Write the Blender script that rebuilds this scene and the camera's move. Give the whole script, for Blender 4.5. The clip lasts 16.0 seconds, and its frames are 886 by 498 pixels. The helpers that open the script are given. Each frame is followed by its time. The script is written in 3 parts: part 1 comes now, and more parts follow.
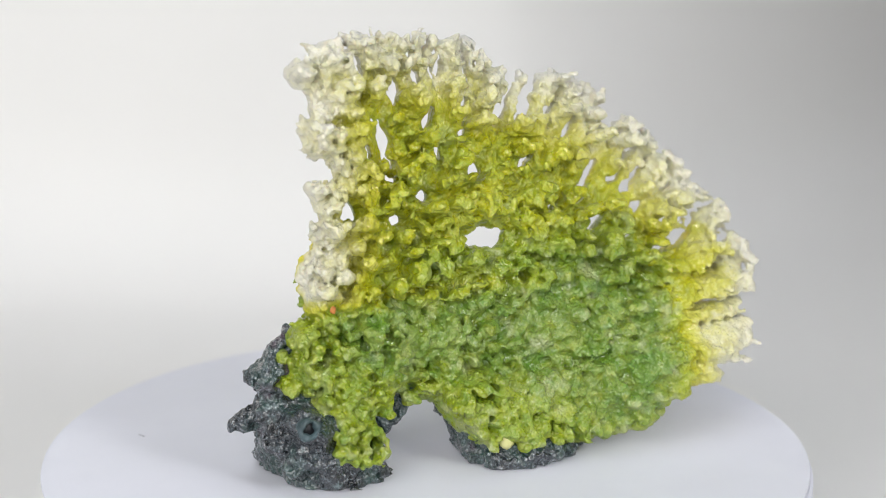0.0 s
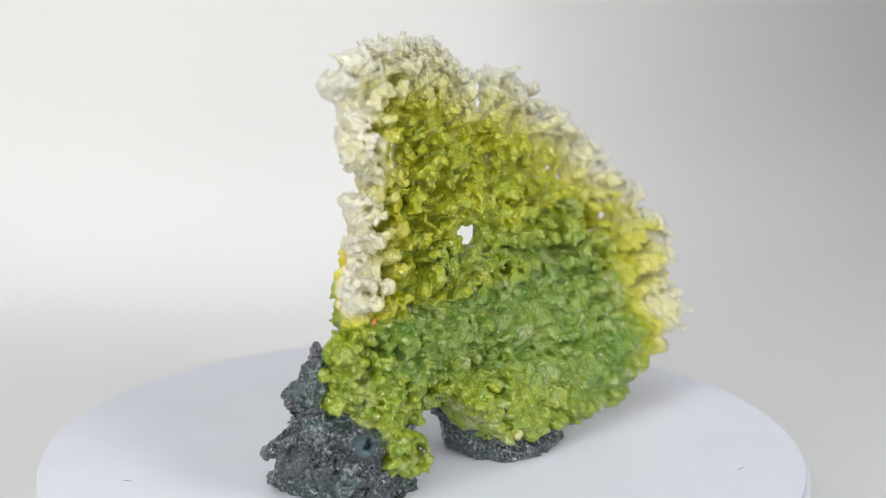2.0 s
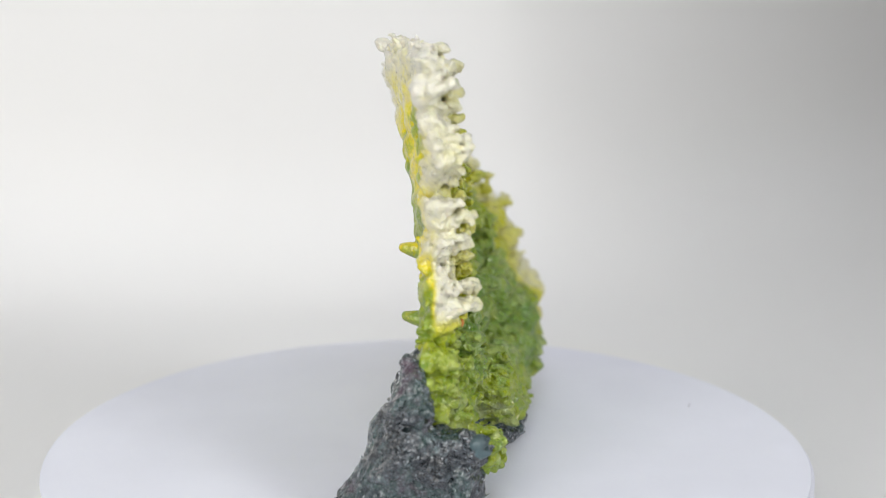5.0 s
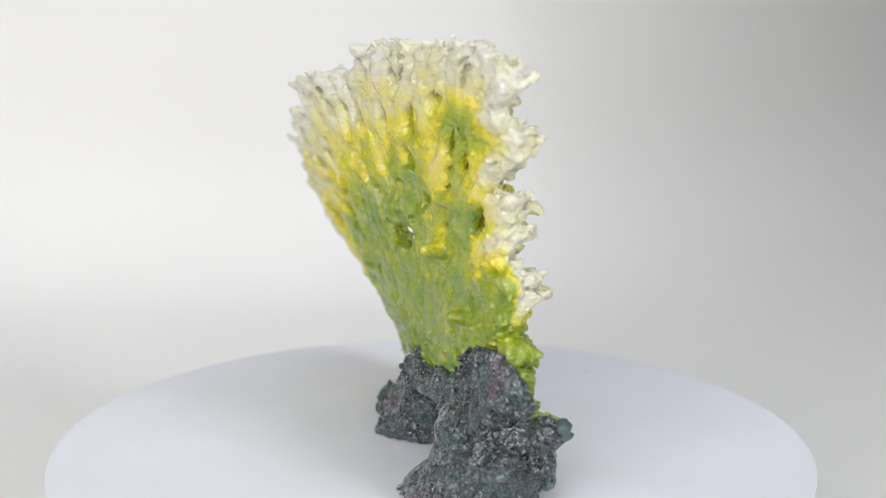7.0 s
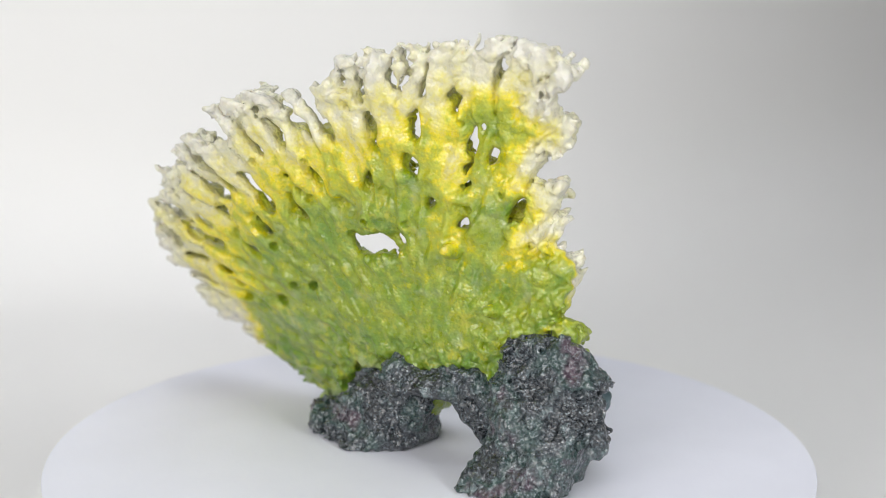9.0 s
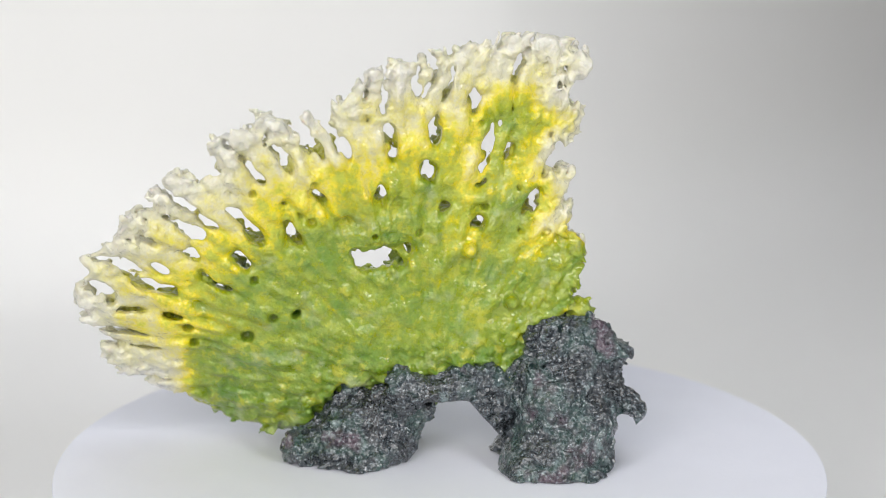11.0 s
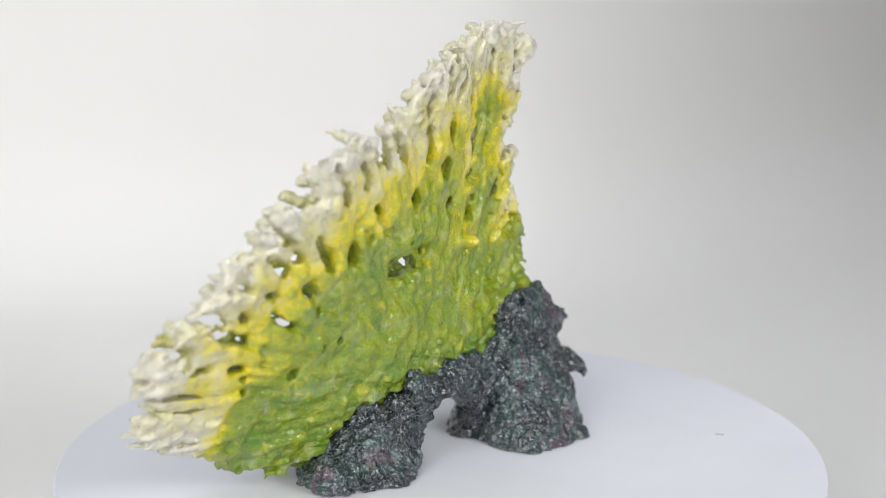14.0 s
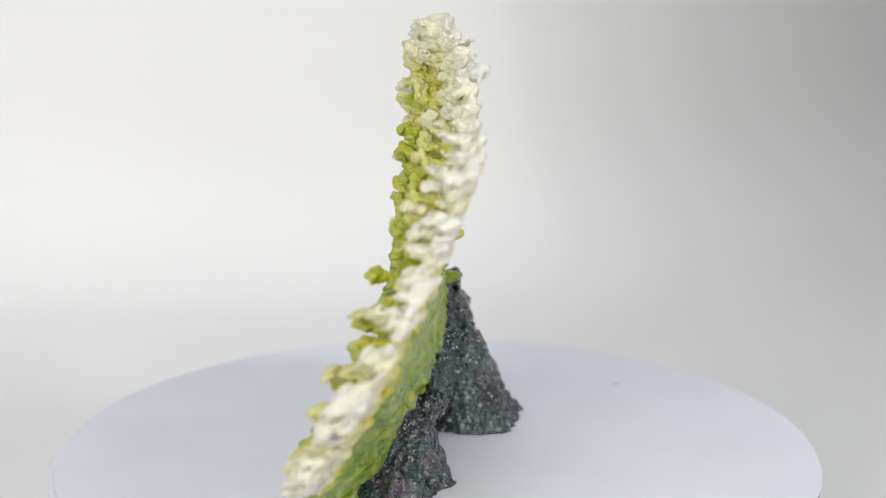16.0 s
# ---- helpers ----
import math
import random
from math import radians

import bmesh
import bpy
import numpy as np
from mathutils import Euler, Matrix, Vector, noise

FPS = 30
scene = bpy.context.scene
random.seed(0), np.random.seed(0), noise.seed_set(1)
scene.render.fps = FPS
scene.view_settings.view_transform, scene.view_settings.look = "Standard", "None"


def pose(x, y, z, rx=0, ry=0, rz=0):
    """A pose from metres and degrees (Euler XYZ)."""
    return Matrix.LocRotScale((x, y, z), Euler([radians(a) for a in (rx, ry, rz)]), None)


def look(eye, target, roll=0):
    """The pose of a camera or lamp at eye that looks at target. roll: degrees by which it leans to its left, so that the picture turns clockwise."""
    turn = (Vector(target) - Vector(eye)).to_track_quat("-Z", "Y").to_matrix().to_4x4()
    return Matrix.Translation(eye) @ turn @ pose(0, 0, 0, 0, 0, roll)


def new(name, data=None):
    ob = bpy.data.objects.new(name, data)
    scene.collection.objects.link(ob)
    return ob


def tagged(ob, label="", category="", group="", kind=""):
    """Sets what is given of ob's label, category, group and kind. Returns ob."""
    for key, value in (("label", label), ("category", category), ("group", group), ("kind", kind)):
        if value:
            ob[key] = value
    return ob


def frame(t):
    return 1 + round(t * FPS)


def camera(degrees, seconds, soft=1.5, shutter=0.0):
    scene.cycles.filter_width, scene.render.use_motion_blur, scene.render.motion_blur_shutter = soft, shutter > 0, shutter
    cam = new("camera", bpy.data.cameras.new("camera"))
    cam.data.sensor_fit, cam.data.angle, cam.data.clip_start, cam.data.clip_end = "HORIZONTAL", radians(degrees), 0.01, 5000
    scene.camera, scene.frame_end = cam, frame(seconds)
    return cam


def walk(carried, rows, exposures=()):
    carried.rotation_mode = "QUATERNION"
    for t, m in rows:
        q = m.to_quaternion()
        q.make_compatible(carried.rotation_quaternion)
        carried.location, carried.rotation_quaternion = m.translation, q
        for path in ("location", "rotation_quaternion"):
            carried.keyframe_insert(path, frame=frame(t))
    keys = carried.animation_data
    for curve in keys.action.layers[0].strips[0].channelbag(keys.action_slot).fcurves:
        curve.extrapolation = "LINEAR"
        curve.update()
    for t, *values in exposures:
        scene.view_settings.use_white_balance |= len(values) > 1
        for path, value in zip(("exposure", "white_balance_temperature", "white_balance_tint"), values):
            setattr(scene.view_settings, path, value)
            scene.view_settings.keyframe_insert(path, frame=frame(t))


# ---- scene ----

# ------------------------------------------------------------------ camera
cam = camera(23.13, 16.0, soft=1.0)
# the camera gives a little on its stand: seconds, degrees to the left, degrees up
SWAY = [(0.0, 0.06, -0.06), (0.5, -0.015, -0.06), (1.0, -0.03, -0.045), (1.5, -0.075, -0.03), (2.0, 0.0, 0.0), (2.5, 0.015, 0.015), (3.0, 0.0, -0.015), (3.5, 0.015, -0.03), (4.0, 0.075, -0.03), (6.5, 0.12, -0.075), (7.0, 0.15, -0.06), (7.5, 0.12, -0.06), (8.0, 0.075, -0.075), (8.5, 0.045, -0.045), (9.0, -0.06, -0.015), (11.5, 0.06, 0.12), (12.0, 0.015, 0.12), (12.5, 0.105, 0.09), (13.0, 0.09, 0.075), (13.5, 0.0, 0.06), (14.0, 0.0, 0.06), (14.5, -0.06, 0.03), (15.0, -0.12, 0.015), (15.5, -0.09, 0.0), (16.0, -0.105, 0.0)]
walk(cam, [(t, pose(0.0014, -0.8035, 0.3024, 90 - 15.182 + up, 0, -0.205 + left)) for t, left, up in SWAY])
cam.data.dof.use_dof = True
cam.data.dof.focus_distance = 0.825
cam.data.dof.aperture_fstop = 6.5

# ------------------------------------------------------------------ world and light
world = bpy.data.worlds.new("studio")
scene.world = world
world.use_nodes = True
world.node_tree.nodes["Background"].inputs[0].default_value = (0.86, 0.9, 1.0, 1)
world.node_tree.nodes["Background"].inputs[1].default_value = 0.14


def softbox(name, eye, target, w, h, power, color):
    data = bpy.data.lights.new(name, "AREA")
    data.shape, data.size, data.size_y, data.energy, data.color = "RECTANGLE", w, h, power, color
    ob = new(name, data)
    ob.matrix_world = look(eye, target)
    return ob


softbox("softbox_key", (-0.62, -1.38, 0.85), (0.0, 0.1, 0.08), 1.6, 1.1, 25.8, (1.0, 0.99, 0.98))
softbox("softbox_top", (0.05, 0.05, 1.2), (0.0, 0.0, 0.0), 0.8, 0.8, 3.4, (0.84, 0.90, 1.0))
softbox("softbox_side", (0.85, -0.72, 0.62), (0.0, 0.0, 0.08), 0.45, 0.45, 0.95, (0.99, 0.99, 1.0))
bpy.data.objects["softbox_side"].data.spread = radians(58)
scene.view_settings.exposure = 0.0


# ------------------------------------------------------------------ materials
def mat(name):
    m = bpy.data.materials.new(name)
    m.use_nodes = True
    n = m.node_tree
    return m, n, n.nodes["Principled BSDF"]


def node(n, kind, **kw):
    x = n.nodes.new(kind)
    for k, v in kw.items():
        x.inputs[k].default_value = v
    return x


def noise_node(n, scale, detail=4, rough=0.55, coords="Object"):
    tc = n.nodes.new("ShaderNodeTexCoord")
    x = node(n, "ShaderNodeTexNoise", Scale=scale, Detail=detail, Roughness=rough)
    n.links.new(tc.outputs[coords], x.inputs["Vector"])
    return x


def ramp(n, fac, stops):
    r = n.nodes.new("ShaderNodeValToRGB")
    el = r.color_ramp.elements
    while len(el) < len(stops):
        el.new(0.5)
    for e, (p, c) in zip(el, stops):
        e.position, e.color = p, (*c, 1)
    n.links.new(fac, r.inputs[0])
    return r


def mixc(n, fac, a, b, kind="MIX"):
    x = n.nodes.new("ShaderNodeMix")
    x.data_type, x.blend_type = "RGBA", kind
    for sock, v in ((x.inputs[0], fac), (x.inputs[6], a), (x.inputs[7], b)):
        if hasattr(v, "is_linked"):
            n.links.new(v, sock)
        elif isinstance(v, (int, float)):
            sock.default_value = v
        else:
            sock.default_value = (*v, 1)
    return x.outputs[2]


def math_node(n, op, a, b=0.0, c=0.0):
    x = n.nodes.new("ShaderNodeMath")
    x.operation = op
    for i, v in enumerate((a, b, c)):
        if hasattr(v, "is_linked"):
            n.links.new(v, x.inputs[i])
        else:
            x.inputs[i].default_value = v
    return x.outputs[0]


def bump(n, b, height, strength, dist, before=None, invert=False):
    x = node(n, "ShaderNodeBump", Strength=strength, Distance=dist)
    x.invert = invert
    n.links.new(height, x.inputs["Height"])
    if before:
        n.links.new(before.outputs[0], x.inputs["Normal"])
    n.links.new(x.outputs[0], b.inputs["Normal"])
    n.links.new(x.outputs[0], b.inputs["Coat Normal"])
    return x


def coral_material():
    m, n, b = mat("painted_resin_coral")
    at = n.nodes.new("ShaderNodeAttribute")
    at.attribute_name = "rim"
    big = noise_node(n, 70, 3)
    mid = noise_node(n, 260, 4)
    fine = noise_node(n, 900, 3)
    v = math_node(n, "ADD", at.outputs["Fac"], math_node(n, "MULTIPLY", math_node(n, "SUBTRACT", big.outputs[0], 0.5), 0.46))
    v = math_node(n, "ADD", v, math_node(n, "MULTIPLY", math_node(n, "SUBTRACT", mid.outputs[0], 0.5), 0.46))
    v = math_node(n, "ADD", v, math_node(n, "MULTIPLY", math_node(n, "SUBTRACT", fine.outputs[0], 0.5), 0.20))
    # the back is vivid yellow and lime, the front olive
    rear = ramp(n, v, [(0.0, (0.64, 0.62, 0.53)), (0.20, (0.63, 0.60, 0.40)), (0.33, (0.64, 0.58, 0.22)), (0.45, (0.72, 0.60, 0.008)),
                       (0.54, (0.44, 0.43, 0.008)), (0.64, (0.26, 0.32, 0.006)), (0.82, (0.16, 0.25, 0.008)), (1.0, (0.13, 0.22, 0.012))])
    fore = ramp(n, v, [(0.0, (0.68, 0.66, 0.54)), (0.20, (0.63, 0.61, 0.36)), (0.32, (0.55, 0.53, 0.12)), (0.44, (0.47, 0.46, 0.014)),
                       (0.56, (0.37, 0.39, 0.010)), (0.68, (0.27, 0.34, 0.012)), (0.84, (0.19, 0.265, 0.022)), (1.0, (0.16, 0.25, 0.035))])
    fc = n.nodes.new("ShaderNodeAttribute")
    fc.attribute_name = "face"
    base = mixc(n, fc.outputs["Fac"], rear.outputs[0], fore.outputs[0])
    spots = ramp(n, mid.outputs[0], [(0.47, (0, 0, 0)), (0.60, (1, 1, 1))])
    bright = ramp(n, v, [(0.0, (0.74, 0.72, 0.64)), (0.3, (0.76, 0.73, 0.42)), (0.5, (0.58, 0.58, 0.07)), (0.75, (0.44, 0.50, 0.07)), (1.0, (0.36, 0.45, 0.10))])
    col = mixc(n, math_node(n, "MULTIPLY", spots.outputs[0], 0.5), base, bright.outputs[0])
    bare = noise_node(n, 85, 4, 0.6)
    patch = ramp(n, bare.outputs[0], [(0.55, (0, 0, 0)), (0.64, (1, 1, 1))])
    inner2 = ramp(n, v, [(0.55, (0, 0, 0)), (0.75, (1, 1, 1))])
    f2 = math_node(n, "MULTIPLY", math_node(n, "MULTIPLY", patch.outputs[0], inner2.outputs[0]), 0.35)
    col = mixc(n, f2, col, (0.52, 0.54, 0.36))
    dark = ramp(n, big.outputs[0], [(0.40, (1, 1, 1)), (0.52, (0, 0, 0))])
    inner = ramp(n, v, [(0.5, (0, 0, 0)), (0.8, (1, 1, 1))])
    f = math_node(n, "MULTIPLY", dark.outputs[0], inner.outputs[0])
    col = mixc(n, math_node(n, "MULTIPLY", f, 0.6), col, (0.08, 0.21, 0.02))
    # brushed yellow flecks and dark green hollows of the paint
    brush = noise_node(n, 150, 6, 0.72)
    fleck = ramp(n, brush.outputs[0], [(0.53, (0, 0, 0)), (0.62, (1, 1, 1))])
    col = mixc(n, math_node(n, "MULTIPLY", math_node(n, "MULTIPLY", fleck.outputs[0], inner.outputs[0]), math_node(n, "SUBTRACT", 0.65, math_node(n, "MULTIPLY", fc.outputs["Fac"], 0.45))), col, (0.52, 0.49, 0.03))
    hollow = ramp(n, brush.outputs[0], [(0.36, (1, 1, 1)), (0.46, (0, 0, 0))])
    col = mixc(n, math_node(n, "MULTIPLY", math_node(n, "MULTIPLY", hollow.outputs[0], inner.outputs[0]), 0.5), col, (0.07, 0.20, 0.012))
    n.links.new(col, b.inputs["Base Color"])
    r = ramp(n, mid.outputs[0], [(0.3, (0.22, 0.22, 0.22)), (0.7, (0.45, 0.45, 0.45))])
    n.links.new(r.outputs[0], b.inputs["Roughness"])
    b.inputs["Coat Weight"].default_value = 0.6
    b.inputs["Coat Roughness"].default_value = 0.1
    b.inputs["Subsurface Weight"].default_value = 0.12
    b.inputs["Subsurface Radius"].default_value = (0.004, 0.003, 0.001)
    b.inputs["Subsurface Scale"].default_value = 0.6
    tc = n.nodes.new("ShaderNodeTexCoord")
    cells = node(n, "ShaderNodeTexVoronoi", Scale=750)
    n.links.new(tc.outputs["Object"], cells.inputs["Vector"])
    one = bump(n, b, mid.outputs[0], 0.5, 0.0012)
    two = bump(n, b, cells.outputs["Distance"], 0.75, 0.0010, one, True)
    bump(n, b, fine.outputs[0], 0.2, 0.0004, two)
    # the back is smoother than the bubbly front
    n.links.new(math_node(n, "ADD", 0.35, math_node(n, "MULTIPLY", fc.outputs["Fac"], 0.3)), two.inputs["Strength"])
    return m


def rock_material():
    m, n, b = mat("painted_resin_rock")
    big = noise_node(n, 55, 4)
    mid = noise_node(n, 360, 3, 0.55)
    fine = noise_node(n, 1100, 3)
    base = ramp(n, big.outputs[0], [(0.34, (0.009, 0.011, 0.014)), (0.46, (0.026, 0.033, 0.040)), (0.56, (0.024, 0.056, 0.050)), (0.68, (0.068, 0.044, 0.062))])
    # fine pale speckles put into the colour as glints of the gloss
    glints = ramp(n, fine.outputs[0], [(0.54, (0, 0, 0)), (0.66, (1, 1, 1))])
    col = mixc(n, math_node(n, "MULTIPLY", glints.outputs[0], 0.55), base.outputs[0], (0.30, 0.35, 0.38))
    # broader pale teal blotches, highlights painted into the base colour
    highlight_noise = noise_node(n, 120, 5, 0.7)
    highlights = ramp(n, highlight_noise.outputs[0], [(0.58, (0, 0, 0)), (0.70, (1, 1, 1))])
    col = mixc(n, math_node(n, "MULTIPLY", highlights.outputs[0], 0.5), col, (0.30, 0.40, 0.40))
    n.links.new(col, b.inputs["Base Color"])
    r = ramp(n, mid.outputs[0], [(0.35, (0.14, 0.14, 0.14)), (0.65, (0.34, 0.34, 0.34))])
    n.links.new(r.outputs[0], b.inputs["Roughness"])
    b.inputs["Coat Weight"].default_value = 1.0
    b.inputs["Coat Roughness"].default_value = 0.08
    tc = n.nodes.new("ShaderNodeTexCoord")
    cells = node(n, "ShaderNodeTexVoronoi", Scale=420)
    n.links.new(tc.outputs["Object"], cells.inputs["Vector"])
    one = bump(n, b, mid.outputs[0], 0.8, 0.0016)
    bump(n, b, cells.outputs["Distance"], 0.8, 0.0012, one)
    return m


def plain_material(name, color, rough, grain=0.03, scale=400, bumps=0.15, coords="Object"):
    m, n, b = mat(name)
    a = noise_node(n, scale, 4, coords=coords)
    g = noise_node(n, scale / 25, 3, coords=coords)
    lo, hi = [max(0, c * (1 - grain)) for c in color], [min(1, c * (1 + grain)) for c in color]
    c1 = ramp(n, g.outputs[0], [(0.3, lo), (0.7, hi)])
    n.links.new(c1.outputs[0], b.inputs["Base Color"])
    b.inputs["Roughness"].default_value = rough
    bump(n, b, a.outputs[0], bumps, 0.0004)
    return m


CORAL, ROCK = coral_material(), rock_material()
PAPER = plain_material("white_paper", (0.73, 0.74, 0.81), 0.6)
# dark grey standing in for shade on the disc's edge
EDGE_SHADE = plain_material("dark_grey_edge_shade", (0.06, 0.06, 0.065), 0.5)
SWEEP = plain_material("white_backdrop_paper", (0.80, 0.795, 0.78), 0.75, 0.02, 60, 0.1)
WALL = plain_material("white_wall_paint", (0.7, 0.7, 0.69), 0.8, 0.03, 40)
FLOOR = plain_material("grey_floor", (0.35, 0.33, 0.31), 0.6, 0.06, 30)
WOOD = plain_material("brown_wood", (0.20, 0.11, 0.06), 0.5, 0.25, 90)
PENCIL = plain_material("grey_pencil", (0.25, 0.25, 0.28), 0.7)
TUBE = plain_material("teal_grey_resin", (0.07, 0.11, 0.12), 0.3, 0.6, 900, 0.9)
CHIP = plain_material("pale_yellow_resin", (0.62, 0.60, 0.26), 0.3, 0.15, 700, 0.4)
FLECK = plain_material("orange_paint", (0.55, 0.20, 0.05), 0.4, 0.15, 900, 0.4)
# near-black colour standing in for the shade inside the tube
BORE_SHADE = plain_material("black_bore_shade", (0.01, 0.011, 0.013), 0.5)


# ------------------------------------------------------------------ mesh helpers
def part(name, bm, material, parent=None, label="", smooth=True):
    me = bpy.data.meshes.new(name)
    bm.to_mesh(me)
    bm.free()
    return link_mesh(name, me, material, parent, label, smooth)


def link_mesh(name, me, material, parent=None, label="", smooth=True):
    if smooth:
        me.polygons.foreach_set("use_smooth", [True] * len(me.polygons))
    me.materials.append(material)
    ob = new(name, me)
    ob.parent = parent
    if label:
        ob["label"] = label
    return ob


def vnoise(p, wave, seed):
    """Smooth noise from -1 to 1 at the points p (..., 3), with that wavelength."""
    rs = np.random.RandomState(seed)
    lat = rs.uniform(-1, 1, (32, 32, 32)).astype(np.float32)
    q = p / wave
    i = np.floor(q).astype(np.int32)
    f = (q - i).astype(np.float32)
    f = f * f * (3 - 2 * f)
    i &= 31
    j = (i + 1) & 31
    x0, y0, z0 = i[..., 0], i[..., 1], i[..., 2]
    x1, y1, z1 = j[..., 0], j[..., 1], j[..., 2]
    fx, fy, fz = f[..., 0], f[..., 1], f[..., 2]
    a = lat[x0, y0, z0] * (1 - fx) + lat[x1, y0, z0] * fx
    b = lat[x0, y1, z0] * (1 - fx) + lat[x1, y1, z0] * fx
    c = lat[x0, y0, z1] * (1 - fx) + lat[x1, y0, z1] * fx
    d = lat[x0, y1, z1] * (1 - fx) + lat[x1, y1, z1] * fx
    return (a * (1 - fy) + b * fy) * (1 - fz) + (c * (1 - fy) + d * fy) * fz


def skin(field, lo, step):
    """Vertices and quads of the surface at which the field, positive inside, is zero."""
    F = np.pad(field, 1, constant_values=-1.0)
    lo = np.array(lo) - step
    inside = F > 0
    corner = [(a, b, c) for a in (0, 1) for b in (0, 1) for c in (0, 1)]
    n0, n1, n2 = (s - 1 for s in F.shape)

    def sub(A, o):
        return A[o[0]:o[0] + n0, o[1]:o[1] + n1, o[2]:o[2] + n2]

    count = sum(sub(inside, o).astype(np.int8) for o in corner)
    cells = np.argwhere((count > 0) & (count < 8))
    index = np.full((n0, n1, n2), -1, np.int32)
    index[cells[:, 0], cells[:, 1], cells[:, 2]] = np.arange(len(cells))
    total, hits = np.zeros((len(cells), 3)), np.zeros(len(cells))
    vals = {o: F[cells[:, 0] + o[0], cells[:, 1] + o[1], cells[:, 2] + o[2]] for o in corner}
    for a in corner:
        for axis in range(3):
            if a[axis] == 0:
                b = tuple(1 if k == axis else a[k] for k in range(3))
                va, vb = vals[a], vals[b]
                cross = (va > 0) != (vb > 0)
                t = np.where(cross, va / np.where(cross, va - vb, 1), 0)
                pt = np.array(a, float)[None, :].repeat(len(cells), 0)
                pt[:, axis] += t
                total += pt * cross[:, None]
                hits += cross
    verts = (cells + total / hits[:, None]) * step + lo
    quads = []
    for axis in range(3):
        s0 = [slice(1, -1)] * 3
        s1 = [slice(1, -1)] * 3
        s1[axis] = slice(2, None)
        A, B = inside[tuple(s0)], inside[tuple(s1)]
        e = np.argwhere(A != B)
        up = A[e[:, 0], e[:, 1], e[:, 2]]
        e = e + 1
        p, q = [(1, 2), (2, 0), (0, 1)][axis]
        ring = []
        for dp, dq in ((-1, -1), (0, -1), (0, 0), (-1, 0)):
            c = e.copy()
            c[:, p] += dp
            c[:, q] += dq
            ring.append(index[c[:, 0], c[:, 1], c[:, 2]])
        ring = np.stack(ring, 1)
        ring[~up] = ring[~up][:, ::-1]
        quads.append(ring)
    return verts, np.concatenate(quads)


def largest(verts, quads):
    """The surface without its small loose islands."""
    tag = np.arange(len(verts))
    ends = np.stack([quads, np.roll(quads, 1, 1)], -1).reshape(-1, 2)
    while True:
        low = np.minimum(tag[ends[:, 0]], tag[ends[:, 1]])
        fresh = tag.copy()
        np.minimum.at(fresh, ends[:, 0], low)
        np.minimum.at(fresh, ends[:, 1], low)
        fresh = fresh[fresh]
        if (fresh == tag).all():
            break
        tag = fresh
    size = np.bincount(tag, minlength=len(tag))
    keep = size[tag] > 0.2 * size.max()
    index = np.cumsum(keep) - 1
    return verts[keep], index[quads[keep[quads[:, 0]]]]


def relax(verts, quads, rounds):
    """Evens out the steps of the grid."""
    a, b = quads.ravel(), np.roll(quads, 1, 1).ravel()
    n = len(verts)
    count = np.bincount(a, minlength=n) + np.bincount(b, minlength=n)
    for _ in range(rounds):
        mean = np.stack([(np.bincount(a, verts[b, k], n) + np.bincount(b, verts[a, k], n)) / count for k in range(3)], 1)
        verts = 0.45 * verts + 0.55 * mean
    return verts


def grid_points(lo, hi, step):
    ax = [np.arange(a, b, step, dtype=np.float32) for a, b in zip(lo, hi)]
    return np.stack(np.meshgrid(*ax, indexing="ij"), -1)


def mesh_of(name, verts, quads):
    me = bpy.data.meshes.new(name)
    me.vertices.add(len(verts))
    me.vertices.foreach_set("co", np.asarray(verts, np.float32).ravel())
    me.loops.add(quads.size)
    me.loops.foreach_set("vertex_index", quads.astype(np.int32).ravel())
    me.polygons.add(len(quads))
    me.polygons.foreach_set("loop_start", np.arange(0, quads.size, 4, dtype=np.int32))
    me.update(calc_edges=True)
    me.validate()
    return me


def smin(a, b, k):
    h = np.clip(0.5 + 0.5 * (b - a) / k, 0, 1)
    return b * (1 - h) + a * h - k * h * (1 - h)


def smax(a, b, k):
    return -smin(-a, -b, k)


def ramp01(x, a, b):
    t = np.clip((x - a) / (b - a), 0, 1)
    return t * t * (3 - 2 * t)


# ------------------------------------------------------------------ setting
def lathe(name, profile, material, parent, segments=160, wobble=0.0):
    bm = bmesh.new()
    rings = []
    for r, z in profile:
        if r == 0:
            rings.append([bm.verts.new((0, 0, z))])
            continue
        ring = []
        for i in range(segments):
            a = 2 * math.pi * i / segments
            k = r * (1 + wobble * (math.sin(2 * a + 0.6) + 0.6 * math.sin(5 * a + 2.0) + 0.3 * math.sin(11 * a)))
            ring.append(bm.verts.new((k * math.cos(a), k * math.sin(a), z)))
        rings.append(ring)
    for a, b in zip(rings, rings[1:]):
        for i in range(segments):
            j = (i + 1) % segments
            if len(a) == 1:
                bm.faces.new((a[0], b[i], b[j]))
            elif len(b) == 1:
                bm.faces.new((a[i], b[0], a[j]))
            else:
                bm.faces.new((a[i], b[i], b[j], a[j]))
    bmesh.ops.recalc_face_normals(bm, faces=bm.faces)
    return part(name, bm, material, parent, smooth=False)


